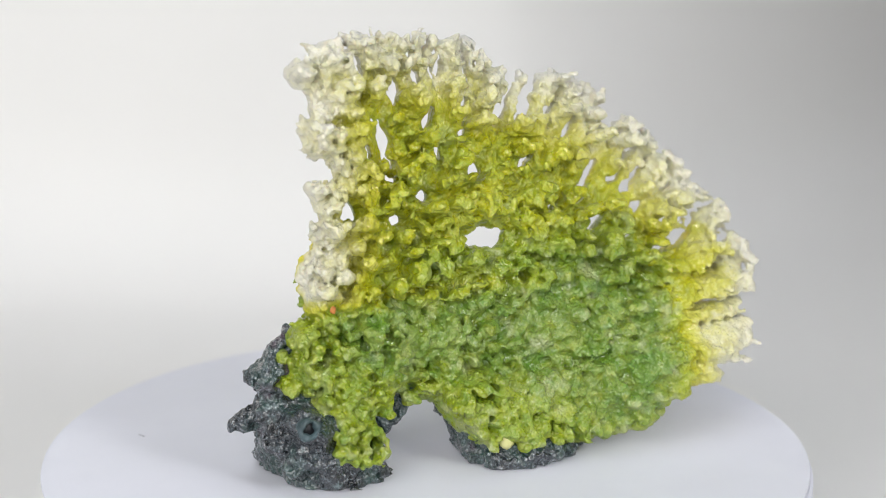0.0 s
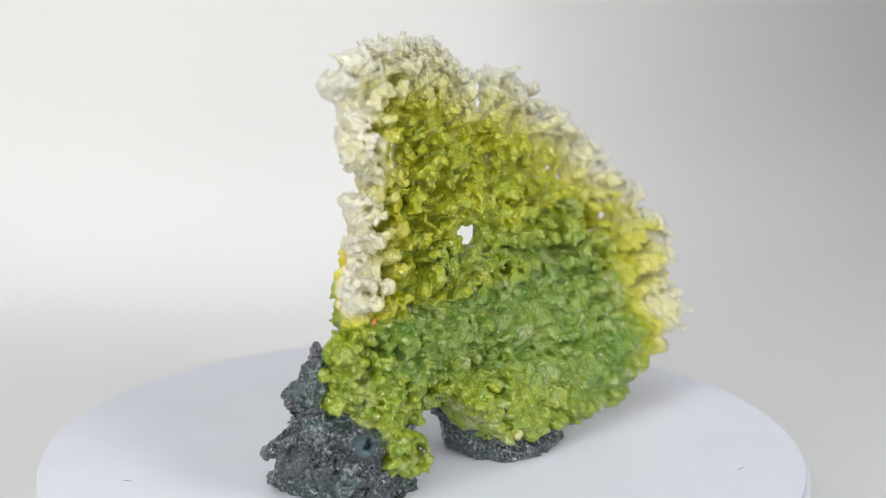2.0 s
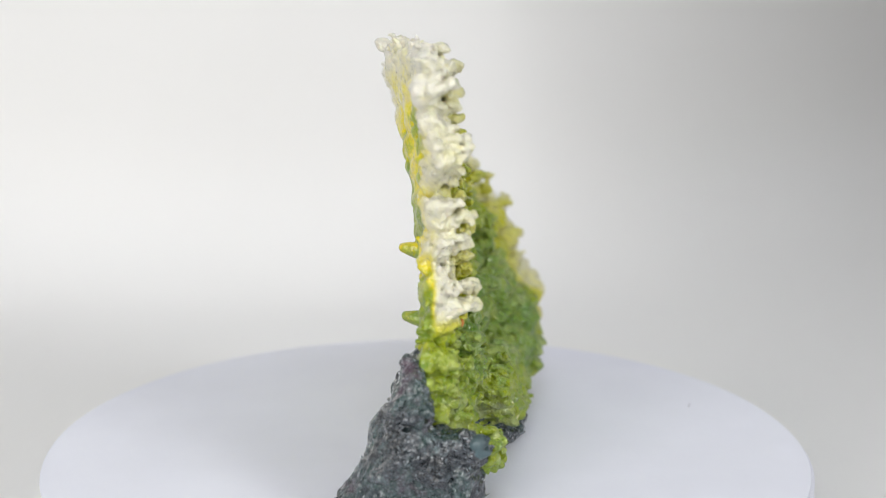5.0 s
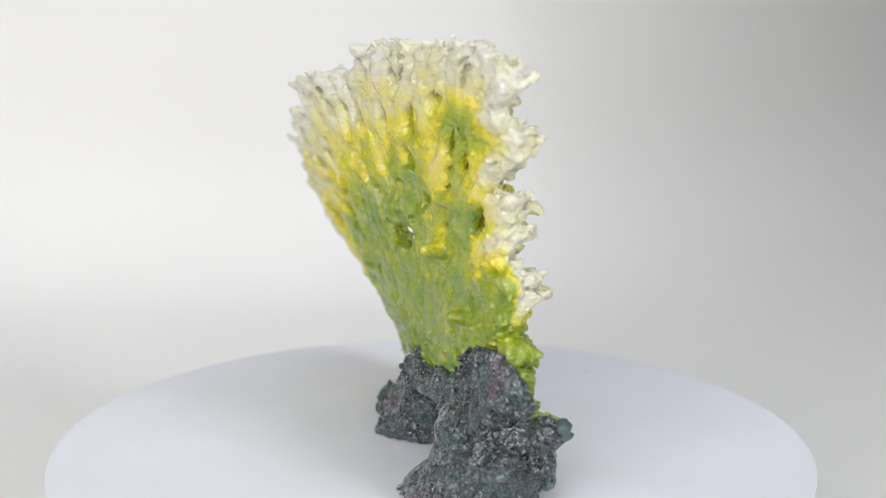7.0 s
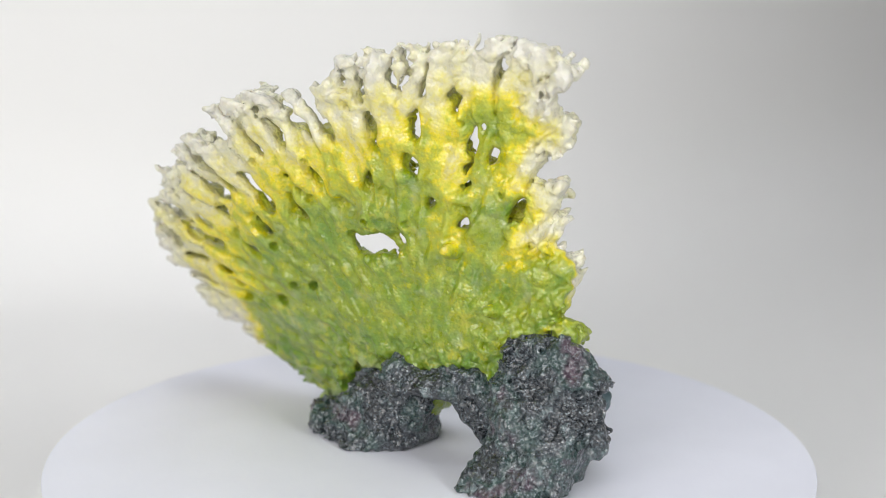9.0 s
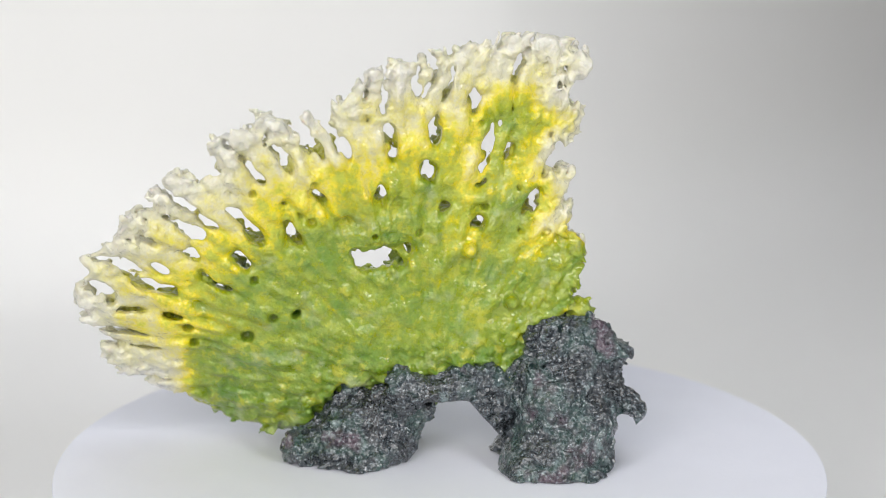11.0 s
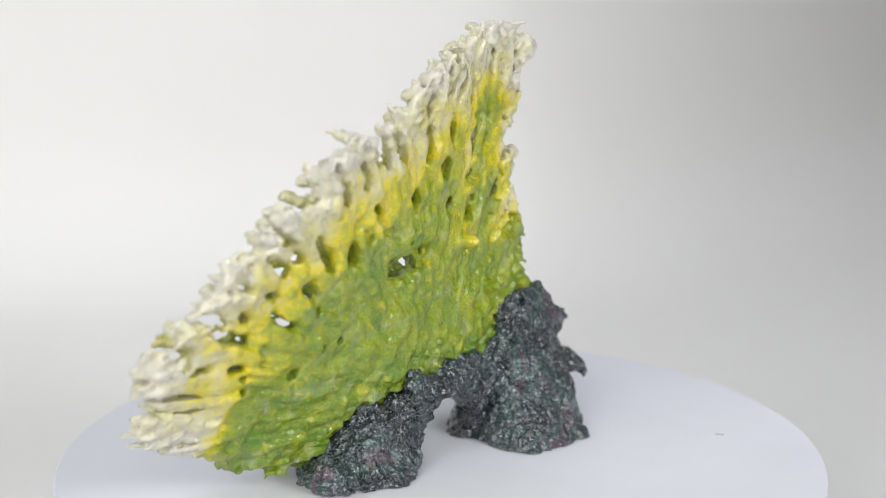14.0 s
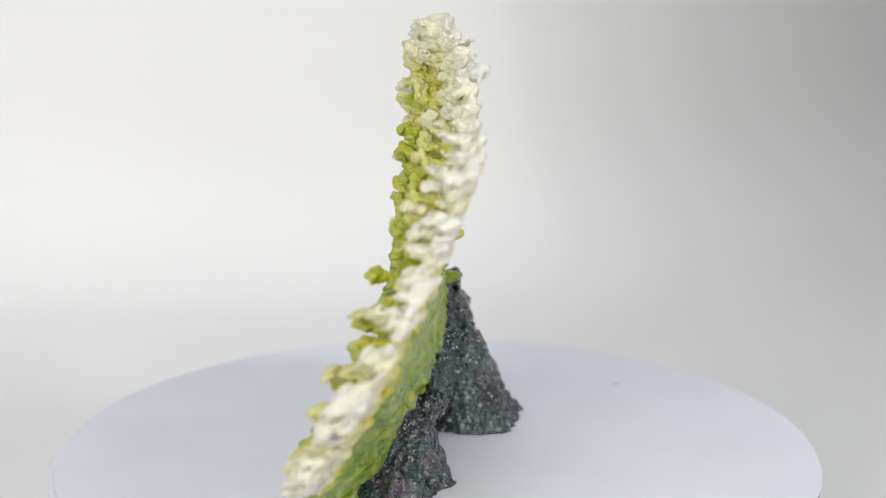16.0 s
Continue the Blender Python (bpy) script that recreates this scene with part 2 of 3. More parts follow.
def backdrop():
    """A sheet of white paper: it lies on the table, curves up and has a soft upright fold."""
    bm = bmesh.new()
    prof = [(-1.4, -0.06), (0.0, -0.06), (0.37, -0.06)]
    for i in range(1, 13):
        a = math.pi / 2 * i / 12
        prof.append((0.37 + 0.09 * math.sin(a), 0.03 - 0.09 * math.cos(a)))
    prof += [(0.46, 0.06), (0.46, 0.09), (0.46, 0.15), (0.46, 0.4), (0.46, 0.9)]
    xs = [-1.2, -0.8, -0.4, -0.2, -0.12, -0.08, -0.05, -0.03, -0.015, -0.006, 0.0, 0.006, 0.015, 0.03, 0.05, 0.08, 0.12, 0.2, 0.35, 0.6, 0.9]
    rows = []
    for x in xs:
        turn = -0.38 * (math.sqrt(x * x + 0.004) + x) - 0.07 * (math.sqrt(x * x + 0.00002) + x)
        rows.append([bm.verts.new((x + 0.056 - 0.16 * (max(-0.06, min(0.4, z)) - 0.03), y - turn * max(0.0, min(1.0, (y - 0.32) / 0.12)), z)) for y, z in prof])
    for a, b in zip(rows, rows[1:]):
        for i in range(len(prof) - 1):
            bm.faces.new((a[i], b[i], b[i + 1], a[i + 1]))
    ob = part("backdrop", bm, SWEEP)
    mod = ob.modifiers.new("thickness", "SOLIDIFY")
    mod.thickness, mod.offset = 0.002, 1
    tagged(ob, "white seamless paper sweep behind the turntable", "backdrop", kind="structure")


def box(name, x0, y0, z0, x1, y1, z1, material, parent=None, bevel=0.0):
    bm = bmesh.new()
    bmesh.ops.create_cube(bm, size=1.0)
    for v in bm.verts:
        v.co = Vector(((x0 + x1) / 2 + v.co.x * (x1 - x0), (y0 + y1) / 2 + v.co.y * (y1 - y0), (z0 + z1) / 2 + v.co.z * (z1 - z0)))
    if bevel:
        bmesh.ops.bevel(bm, geom=list(bm.edges), offset=bevel, segments=2, affect="EDGES")
    return part(name, bm, material, parent, smooth=False)


def room():
    tagged(box("floor", -3.2, -3.2, -0.90, 3.2, 3.2, -0.80, FLOOR), "plain grey studio floor", "floor", kind="structure")
    tagged(box("ceiling", -3.2, -3.2, 2.60, 3.2, 3.2, 2.70, WALL), "white painted studio ceiling", "ceiling", kind="structure")
    for nm, c in (("wall_north", (-3.2, 3.0, 3.2, 3.2)), ("wall_south", (-3.2, -3.2, 3.2, -3.0)), ("wall_west", (-3.2, -3.0, -3.0, 3.0)), ("wall_east", (3.0, -3.0, 3.2, 3.0))):
        tagged(box(nm, c[0], c[1], -0.80, c[2], c[3], 2.60, WALL), "white painted studio wall", "wall", kind="structure")


def table():
    t = new("table")
    tagged(t, "plain brown wooden table under the paper sweep", "table")
    t.location = (0, 0, -0.80)
    box("tabletop", -1.3, -1.45, 0.70, 1.3, 1.35, 0.736, WOOD, t, 0.004)
    for x in (-1.22, 1.22):
        for y in (-1.37, 1.27):
            box("leg", x - 0.03, y - 0.03, 0.0, x + 0.03, y + 0.03, 0.70, WOOD, t, 0.003)


def turntable():
    t = new("turntable")
    tagged(t, "round motor turntable topped with a white paper disc", "turntable")
    lathe("platter", [(0, -0.0208), (0.1464, -0.0208), (0.1478, -0.0196), (0.1478, -0.0026), (0.1468, -0.0016), (0, -0.0016)], PAPER, t)
    d = lathe("paper_disc", [(0, -0.0012), (0.1500, -0.0012), (0.1502, -0.0006), (0.1500, 0.0), (0, 0.0)], PAPER, t, wobble=0.0016)
    d.location = (-0.0033, 0.0023, 0)
    # added dark band: the shaded side of the disc's edge, as colour
    lathe("edge_shade_band", [(0.1465, -0.0052), (0.1493, -0.0052), (0.1493, -0.0013), (0.1465, -0.0013)], EDGE_SHADE, t).location = d.location
    for x, y, a in ((0.105, -0.06, 20), (-0.118, 0.02, -40)):
        m = box("pencil_mark", -0.0018, -0.00015, 0, 0.0018, 0.00015, 0.00012, PENCIL, t)
        m.matrix_basis = pose(x, y, 0.0, 0, 0, a)
    base = new("pedestal")
    tagged(base, "low white round pedestal under the turntable", "pedestal")
    lathe("foot", [(0, -0.058), (0.120, -0.058), (0.124, -0.055), (0.124, -0.026), (0.121, -0.0225), (0, -0.0225)], PAPER, base)
    return t


# ------------------------------------------------------------------ ornament
TURN = 26.0
CHIP_AT, FLECK_AT = (1.65, 3.0, 1.25), (-4.9, 1.5, 6.95)
DROP = -0.15  # cm by which the levels below stand over the disc


def bend(u, z):
    """How far the fan's middle stands to the front of its own plane, in cm."""
    curl = 1.1 * np.clip((u - 2) / 6, 0, 1) * np.clip((6.5 - z) / 5, 0, 1) + 0.25 * np.clip((u - 8) / 5, 0, 1.3) ** 2 * np.clip((8 - z) / 4, 0, 1)
    curl = curl - 0.9 * np.clip((z - 13.8) / 1.4, 0, 1) * np.clip((-4 - u) / 2, 0, 1)
    p, q = u / 6, (z - 9) / 5
    curl = curl + -0.392 + -0.202 * p + 0.252 * q + -0.094 * p * p + -0.539 * p * q + -0.032 * q * q
    z = z - 10
    return -0.131 - 0.0954 * u - 0.1613 * z - 0.011 * u * z + 0.0109 * u * u + 0.0003 * z * z + curl


OUTLINE = [(-5.0, 6.0), (-5.4, 6.6), (-6.0, 7.8), (-5.8, 8.8), (-4.9, 9.1), (-5.4, 10.1), (-5.7, 11.7), (-4.7, 12.2), (-5.8, 12.9), (-6.0, 14.1), (-5.0, 14.7), (-6.0, 15.7), (-5.3, 16.7), (-4.2, 16.8),
           (-2.6, 17.2), (-0.9, 16.9), (1.5, 16.3), (3.2, 15.6), (4.5, 14.8), (6.0, 14.6), (7.7, 13.8), (9.1, 12.8), (10.7, 11.6), (11.9, 10.1), (13.5, 8.7), (13.6, 6.6), (13.6, 5.0), (13.1, 4.0),
           (12.0, 3.1), (9.6, 2.3), (8.2, 1.3), (7.0, 0.8), (5.5, 1.1), (3.6, 2.9), (0.4, 3.6), (-2.3, 3.7), (-4.4, 5.0)]
HOLES = [(0.05, 13.7), (1.75, 13.4), (3.35, 13.0), (-1.45, 14.5), (-2.15, 12.9), (2.05, 11.25), (-0.5, 10.6), (-1.6, 9.95), (-3.6, 10.4), (5.1, 13.9),
         (5.6, 12.6), (6.6, 12.1), (5.8, 11.05), (7.5, 10.6), (8.5, 10.3), (6.85, 9.7), (7.35, 8.7), (10.5, 8.4), (9.2, 9.0), (9.2, 10.0), (11.8, 8.6), (10.8, 7.6),
         (10.0, 6.2), (11.2, 5.3), (11.7, 6.5), (8.1, 7.6), (1.0, 8.95), (3.4, 10.2), (4.6, 11.5), (5.3, 9.7), (0.3, 12.0), (10.7, 9.6), (0.7, 15.3)]


def outline_distance(u, z):
    """Distance in cm inside the fan's outline, negative outside."""
    d = np.full(u.shape, 1e9)
    odd = np.zeros(u.shape, bool)
    for (ax, ay), (bx, by) in zip(OUTLINE, OUTLINE[1:] + OUTLINE[:1]):
        dx, dy = bx - ax, by - ay
        t = np.clip(((u - ax) * dx + (z - ay) * dy) / (dx * dx + dy * dy), 0, 1)
        d = np.minimum(d, np.hypot(u - ax - t * dx, z - ay - t * dy))
        if dy:
            odd ^= ((ay > z) != (by > z)) & (u < ax + (z - ay) * dx / dy)
    return np.where(odd, d, -d)


def stamp(F, lo, step, a, b, ra, rb, k=0.1, flat=1.0):
    """Adds a tapered rounded finger from a to b to the field."""
    a, b = np.array(a), np.array(b)
    reach = max(ra, rb) + 0.3
    i0 = np.maximum(((np.minimum(a, b) - reach - lo) / step).astype(int), 0)
    i1 = np.minimum(((np.maximum(a, b) + reach - lo) / step).astype(int) + 2, F.shape)
    if (i1 <= i0).any():
        return
    ax = [lo[c] + step * np.arange(i0[c], i1[c]) for c in range(3)]
    p = np.stack(np.meshgrid(*ax, indexing="ij"), -1)
    d = b - a
    t = np.clip(((p - a) @ d) / (d @ d), 0, 1)
    q = p - a - t[..., None] * d
    dist = np.sqrt((q[..., 0] * flat) ** 2 + q[..., 1] ** 2 + (q[..., 2] / flat) ** 2)
    s = tuple(slice(x, y) for x, y in zip(i0, i1))
    F[s] = smax(F[s], ra + (rb - ra) * t - dist, k)


def coral_fan(parent):
    step = 0.07
    lo = np.array((-8.6, -1.3, 0.0))
    P = grid_points(lo, (15.2, 3.1, 18.6), step)
    u2, z2 = P[:, 0, :, 0].astype(float), P[:, 0, :, 2].astype(float)
    sd = outline_distance(u2, z2)
    ang = np.degrees(np.arctan2(z2 - 3, u2))
    rad = np.hypot(u2, z2 - 3)
    flat = np.stack([u2, z2 * 0, z2], -1)
    polar = np.stack([ang * 0.16 + 0.30 * vnoise(flat, 2.2, 3) + 0.08 * vnoise(flat, 0.8, 4), rad * 0.10, rad * 0], -1)
    ray = 0.45 * vnoise(polar, 0.95, 5) + 0.85 * vnoise(polar, 0.46, 15)
    ray2 = vnoise(polar, 0.25, 6)
    # lobes and notches along the rim
    out = ramp01(rad, 5.0, 10.0) * ramp01(sd, 3.0, 0.5)
    edge = np.minimum(sd - 0.1 + out * (0.85 * ray + 0.35 * ray2) + 0.25 * vnoise(flat, 0.9, 7) + 0.16 * vnoise(flat, 0.4, 8), sd + 0.08)
    rng = random.Random(4)
    for hu, hz in HOLES:
        a = math.atan2(hz - 3, hu) + rng.uniform(-0.15, 0.15)
        big = ramp01(np.float64(math.hypot(hu, hz - 3)), 7.0, 11.0)
        ln, wd = rng.uniform(0.22, 0.34) + rng.uniform(0.15, 0.5) * big, rng.uniform(0.16, 0.24)
        du, dz = u2 - hu, z2 - hz
        x, y = du * math.cos(a) + dz * math.sin(a), -du * math.sin(a) + dz * math.cos(a)
        edge = np.minimum(edge, (np.hypot(x / ln, y / wd) - 1) * wd + 0.07 * ray2)
    x, y = u2 - 2.25, z2 - 8.5 - 0.15 * np.sin((u2 - 1.5) * 2.0)
    edge = np.minimum(edge, (np.hypot(x / 0.85, y / 0.42) - 1) * 0.42)
    # slits that part the rim into branches
    a = 4.0
    while a < 110:
        a += rng.uniform(3.6, 7.0)
        deep, wd = rng.uniform(0.5, 2.1), rng.uniform(0.07, 0.15)
        off = np.radians(ang - a - 2.5 * vnoise(flat, 1.6, 17)) * rad
        slit = np.hypot(np.maximum(sd - deep, 0), off) - wd * (1 + 0.8 * ray2) - 0.05 * np.clip(deep - sd, 0, 2)
        edge = np.where((np.abs(ang - a) < 25) & (rad > 9), np.minimum(edge, slit), edge)
    # sheet, thicker towards the foot, with branches raised on the back
    foot = ramp01(z2, 8.0, 5.0)
    front = 0.26 + 0.12 * ramp01(sd, 0, 4) + 0.75 * foot * ramp01(sd, -0.3, 1.5) + 0.22 * ray + 0.1 * ray2
    front = front + 0.45 * ramp01(u2, -4.0, -5.4) * ramp01(z2, 5.5, 7.5) * ramp01(sd, 0.0, 0.5)
    back = 0.28 + (0.02 + 0.14 * ramp01(rad, 7.0, 11.0)) * ray + 0.09 * ray2 * ramp01(rad, 5.0, 9.0) + 0.15 * foot + 0.10 * vnoise(flat, 1.1, 23) + 0.07 * vnoise(flat, 0.5, 24)
    # pores in the back
    pores = random.Random(8)
    for k in range(24):
        pa, pr = math.radians(pores.uniform(5, 118)), pores.uniform(6.2, 11.5)
        pu, pz, size = pr * math.cos(pa), 3 + pr * math.sin(pa), pores.uniform(0.10, 0.24)
        back = back - 0.42 * ramp01(np.hypot(u2 - pu, z2 - pz), size * 1.3, size * 0.6)
    w = P[..., 1]
    F = np.minimum(front[:, None, :] - w, w + back[:, None, :])
    F = smin(F, np.broadcast_to(edge[:, None, :], F.shape), 0.30)
    streak = np.stack([polar[..., 0] * 1.5, rad * 0.45, rad * 0], -1)
    F += (0.085 * vnoise(streak, 0.62, 10) + 0.06 * vnoise(streak, 0.3, 13))[:, None, :] * ramp01(rad, 2.5, 5.5)[:, None, :] * (w < 0.1) + (0.10 * vnoise(P, 0.8, 14) + 0.06 * vnoise(P, 0.33, 25)) * (w < 0.1)
    # knobs on the front: leafy tongues with side teeth
    clump = vnoise(flat, 1.7, 19)
    pts = []
    tries = 0
    while tries < 12000 and len(pts) < 620:
        tries += 1
        cu, cz = rng.uniform(-6.5, 14.5), rng.uniform(1, 18)
        i, j = int((cu - lo[0]) / step), int((cz - lo[2]) / step)
        if not (0 <= i < sd.shape[0] and 0 <= j < sd.shape[1]) or edge[i, j] < 0.27 or math.hypot((cu - 2.25) / 1.5, cz - 8.4) < 0.95:
            continue
        gap = (0.50 + 0.28 * clump[i, j]) * (1 + 0.35 * foot[i, j])
        if any((cu - a) ** 2 + (cz - b) ** 2 < gap ** 2 for a, b in pts):
            continue
        pts.append((cu, cz))
        r = max(1e-3, math.hypot(cu, cz - 3))
        ru, rz = cu / r, (cz - 3) / r
        f0 = front[i, j]
        tip = 1 - ramp01(np.float64(sd[i, j]), 0.3, 2.2)
        low = foot[i, j]
        ln = rng.choice((0.4, 0.75, 1.05, 1.4)) * rng.uniform(0.85, 1.15) * (1 + 0.35 * clump[i, j]) * (1 - 0.6 * low) * (1 - 0.4 * tip)
        lean = rng.uniform(0.0, 0.65) * (1 - 0.6 * tip)
        out_u, out_z = ru * ln * lean, rz * ln * lean * 0.7 + 0.12
        ra = rng.uniform(0.20, 0.36) * (1 + 0.35 * low)
        wide = rng.uniform(0.62, 1.1)
        end = (cu + out_u, f0 + ln * 0.8, cz + out_z)
        stamp(F, lo, step, (cu, f0 - 0.15, cz), end, ra * 1.3, ra * 0.75, 0.14, wide)
        for k in range(rng.choice((1, 2, 3))):
            su, sz = rng.uniform(-0.42, 0.42), rng.uniform(-0.22, 0.3)
            stamp(F, lo, step, (cu + out_u * 0.6, f0 + ln * 0.45, cz + out_z * 0.6), (end[0] + su, end[1] + rng.uniform(-0.15, 0.12), end[2] + sz), ra * 0.7, ra * 0.42, 0.07)
        if tip > 0.4 and rng.random() < 0.5:
            stamp(F, lo, step, (cu, -0.1, cz), (cu + ru * 0.3, -0.35, cz + rz * 0.3), 0.24, 0.15, 0.1)
    # spikes that stand out from the straight side edge
    for k in range(46):
        cz = rng.uniform(6.0, 16.6)
        inside = np.nonzero(edge[:, int((cz - lo[2]) / step)] > 0.1)[0]
        cu = lo[0] + inside[0] * step + 0.15
        stamp(F, lo, step, (cu + 0.2, 0.1, cz), (cu - rng.uniform(-0.2, 0.15), rng.uniform(0.4, 1.1), cz + rng.uniform(-0.2, 0.35)), 0.3, 0.12, 0.1)
    # small fingers all along the rim
    fingers = 0
    for k in range(30000):
        cu, cz = rng.uniform(-6.5, 14.2), rng.uniform(2.5, 17.6)
        i, j = int((cu - lo[0]) / step), int((cz - lo[2]) / step)
        if not 0.06 < edge[i, j] or sd[i, j] > 1.3 or (cz < 5.5 and cu < 9):
            continue
        fingers += 1
        if fingers > 420:
            break
        r = math.hypot(cu, cz - 3)
        ln = rng.uniform(0.25, 0.6)
        cw = rng.uniform(-0.2, 0.4)
        stamp(F, lo, step, (cu, cw, cz), (cu + cu / r * ln * rng.uniform(0.1, 0.7), cw + rng.choice((-0.3, 0.5, 0.9)) * ln, cz + (cz - 3) / r * ln * rng.uniform(0.1, 0.7)), 0.17, 0.09, 0.05)
    # two bumps on the back
    for a in ((-1.3, -0.3, 8.8), (-3.0, -0.3, 6.6)):
        stamp(F, lo, step, a, (a[0], -0.9, a[2] + 0.1), 0.33, 0.2, 0.15)
    # crust that runs down the taller foot
    for k in range(330):
        cu, cz = rng.uniform(-7.0, -2.4), rng.uniform(1.1, 6.4)
        if cu < (-6.0 if cz > 5.2 else -6.6 if cz > 3.8 else -5.5 + 0.4 * max(0.0, 2.8 - cz)) or cz < 1.3 + 1.1 * max(0.0, cu + 4.0):
            continue
        reach = (2.6 if cz < 2.7 else 1.5 if cz < 3.8 else 0.85 + 0.25 * (cu + 6.5)) - float(bend(cu, cz)) + rng.uniform(-0.1, 0.35)
        stamp(F, lo, step, (cu, 0.0, cz), (cu + rng.uniform(-0.3, 0.3), max(0.25, reach), cz + rng.uniform(-0.25, 0.2)), 0.33, 0.16, 0.12)
    # crust that hangs over the lower foot
    for k in range(300):
        cu, cz = rng.uniform(0.0, 8.4), rng.uniform(0.9, 3.6)
        if cz < 1.1 + 1.2 * max(0.0, 1.3 - cu) + 0.2 * max(0.0, cu - 6.5):
            continue
        reach = 3.15 - 0.3 * (cz - 1) - 0.15 * max(0.0, cu - 5) - float(bend(cu, cz)) + rng.uniform(-0.15, 0.2)
        stamp(F, lo, step, (cu, 0.4, cz), (cu + rng.uniform(-0.3, 0.3), max(0.6, reach), cz + rng.uniform(-0.2, 0.15)), 0.40, 0.20, 0.14)
    # crust over the front of the arch
    for k in range(150):
        cu, cz = rng.uniform(-4.0, 1.6), rng.uniform(2.9, 5.2)
        if cz < 2.9 + 0.35 * abs(cu + 0.7):
            continue
        reach = 1.25 - float(bend(cu, cz)) + rng.uniform(-0.15, 0.3)
        stamp(F, lo, step, (cu, 0.3, cz), (cu + rng.uniform(-0.3, 0.3), max(0.6, reach), cz + rng.uniform(-0.2, 0.2)), 0.36, 0.18, 0.12)
    rough = np.maximum(ramp01(w, 0.0, 0.4), ramp01(sd, 2.2, 0.6)[:, None, :])
    F += 0.075 * vnoise(P, 0.55, 11) + 0.12 * vnoise(P, 0.27, 12) * rough + 0.085 * vnoise(P, 0.17, 16) * rough
    verts, quads = largest(*skin(F.astype(np.float32), lo, step))
    verts = relax(verts, quads, 1)
    u, w, z = verts.T
    rimdist = outline_distance(u, z)
    left = ramp01(u, -1.0, -4.2) * ramp01(z, 15.8, 13.2)
    fr = ramp01(w, -0.15, 0.25)
    rimdist = np.maximum(rimdist, -0.2) * (1 + (2.0 - 1.4 * fr) * left)
    high = np.clip(rimdist / 6.2, 0, 1)
    cap = 0.585 + 0.37 * ramp01(z, 9.5, 6.4)
    val_front = np.minimum(high * 1.02 + 0.02, cap)
    val_back = np.minimum(np.minimum(high * 1.08, 0.25 + (high - 0.23) * 0.75), 0.9)
    low = ramp01(z, 8.2, 6.2) * ramp01(u, 12.2, 8.0)
    val_front = np.maximum(val_front, low * np.clip(0.76 + rimdist / 6, 0.74, 0.96))
    val_back = np.maximum(val_back, ramp01(z, 11.0, 8.0) * ramp01(u, 9.0, 6.0) * 0.72)
    val_back = np.maximum(val_back, ramp01(z, 7.5, 4.5) * ramp01(u, 11.0, 8.5) * 0.82)
    # paint runs along the branches
    va, vr = np.degrees(np.arctan2(z - 3, u)), np.hypot(u, z - 3)
    lay = np.stack([va * 0.24 + 0.45 * vnoise(verts * (1, 0, 1), 2.2, 3), vr * 0.35, vr * 0], 1)
    runs = (0.6 * vnoise(lay, 0.62, 10) + 0.6 * vnoise(lay, 0.3, 13) + 0.4 * vnoise(lay, 0.9, 51)) * ramp01(vr, 2.0, 5.5)
    val_back = val_back - 0.09 * runs
    val = val_front * fr + val_back * (1 - fr)
    n = w + bend(u, z)
    co = np.stack([u, -n, z + DROP], 1) / 100
    quads = quads[:, ::-1].copy()
    whole = mesh_of("coral_fan", co, quads)
    normals = np.zeros(len(co) * 3, np.float32)
    whole.vertices.foreach_get("normal", normals)
    normals = normals.reshape(-1, 3)
    bpy.data.meshes.remove(whole)
    # split into the fan's body, the crust at its foot and each branch of the rim
    mid = verts[quads].mean(1)
    fa = np.degrees(np.arctan2(mid[:, 2] - 3, mid[:, 0]))
    frad = np.hypot(mid[:, 0], mid[:, 2] - 3)
    region = np.zeros(len(quads), int)
    cuts = [-2, 6, 12, 18, 24, 30, 36, 42, 48, 54, 60, 66, 72, 78, 84, 90, 96, 102, 108, 116]
    for k, (a, b) in enumerate(zip(cuts, cuts[1:])):
        region[(frad > 11.3) & (fa >= a) & (fa < b)] = k + 2
    for k, (a, b) in enumerate(((12.45, 14.6), (9.35, 12.45), (6.4, 9.35))):
        region[(mid[:, 0] < -4.2) & (mid[:, 2] >= a) & (mid[:, 2] < b) & (region == 0)] = k + 30
    region[(mid[:, 2] < 7.4) & (mid[:, 1] > 0.35) & (region == 0) & (mid[:, 0] < 9.5)] = 1
    fan = None
    for k in sorted(set(region.tolist())):
        q = quads[region == k]
        used, inv = np.unique(q, return_inverse=True)
        name = "coral_fan" if k == 0 else "crust" if k == 1 else "branch"
        me = mesh_of(name, co[used], inv.reshape(-1, 4))
        at = me.attributes.new("rim", "FLOAT", "POINT")
        at.data.foreach_set("value", val[used].astype(np.float32))
        at = me.attributes.new("face", "FLOAT", "POINT")
        at.data.foreach_set("value", fr[used].astype(np.float32))
        ob = link_mesh(name, me, CORAL, fan or parent, ("green and yellow coral fan", "glossy green encrusted front", "cream knobbly branch tip")[min(k, 2)])
        me.normals_split_custom_set_from_vertices(normals[used])
        fan = fan or ob
    return fan


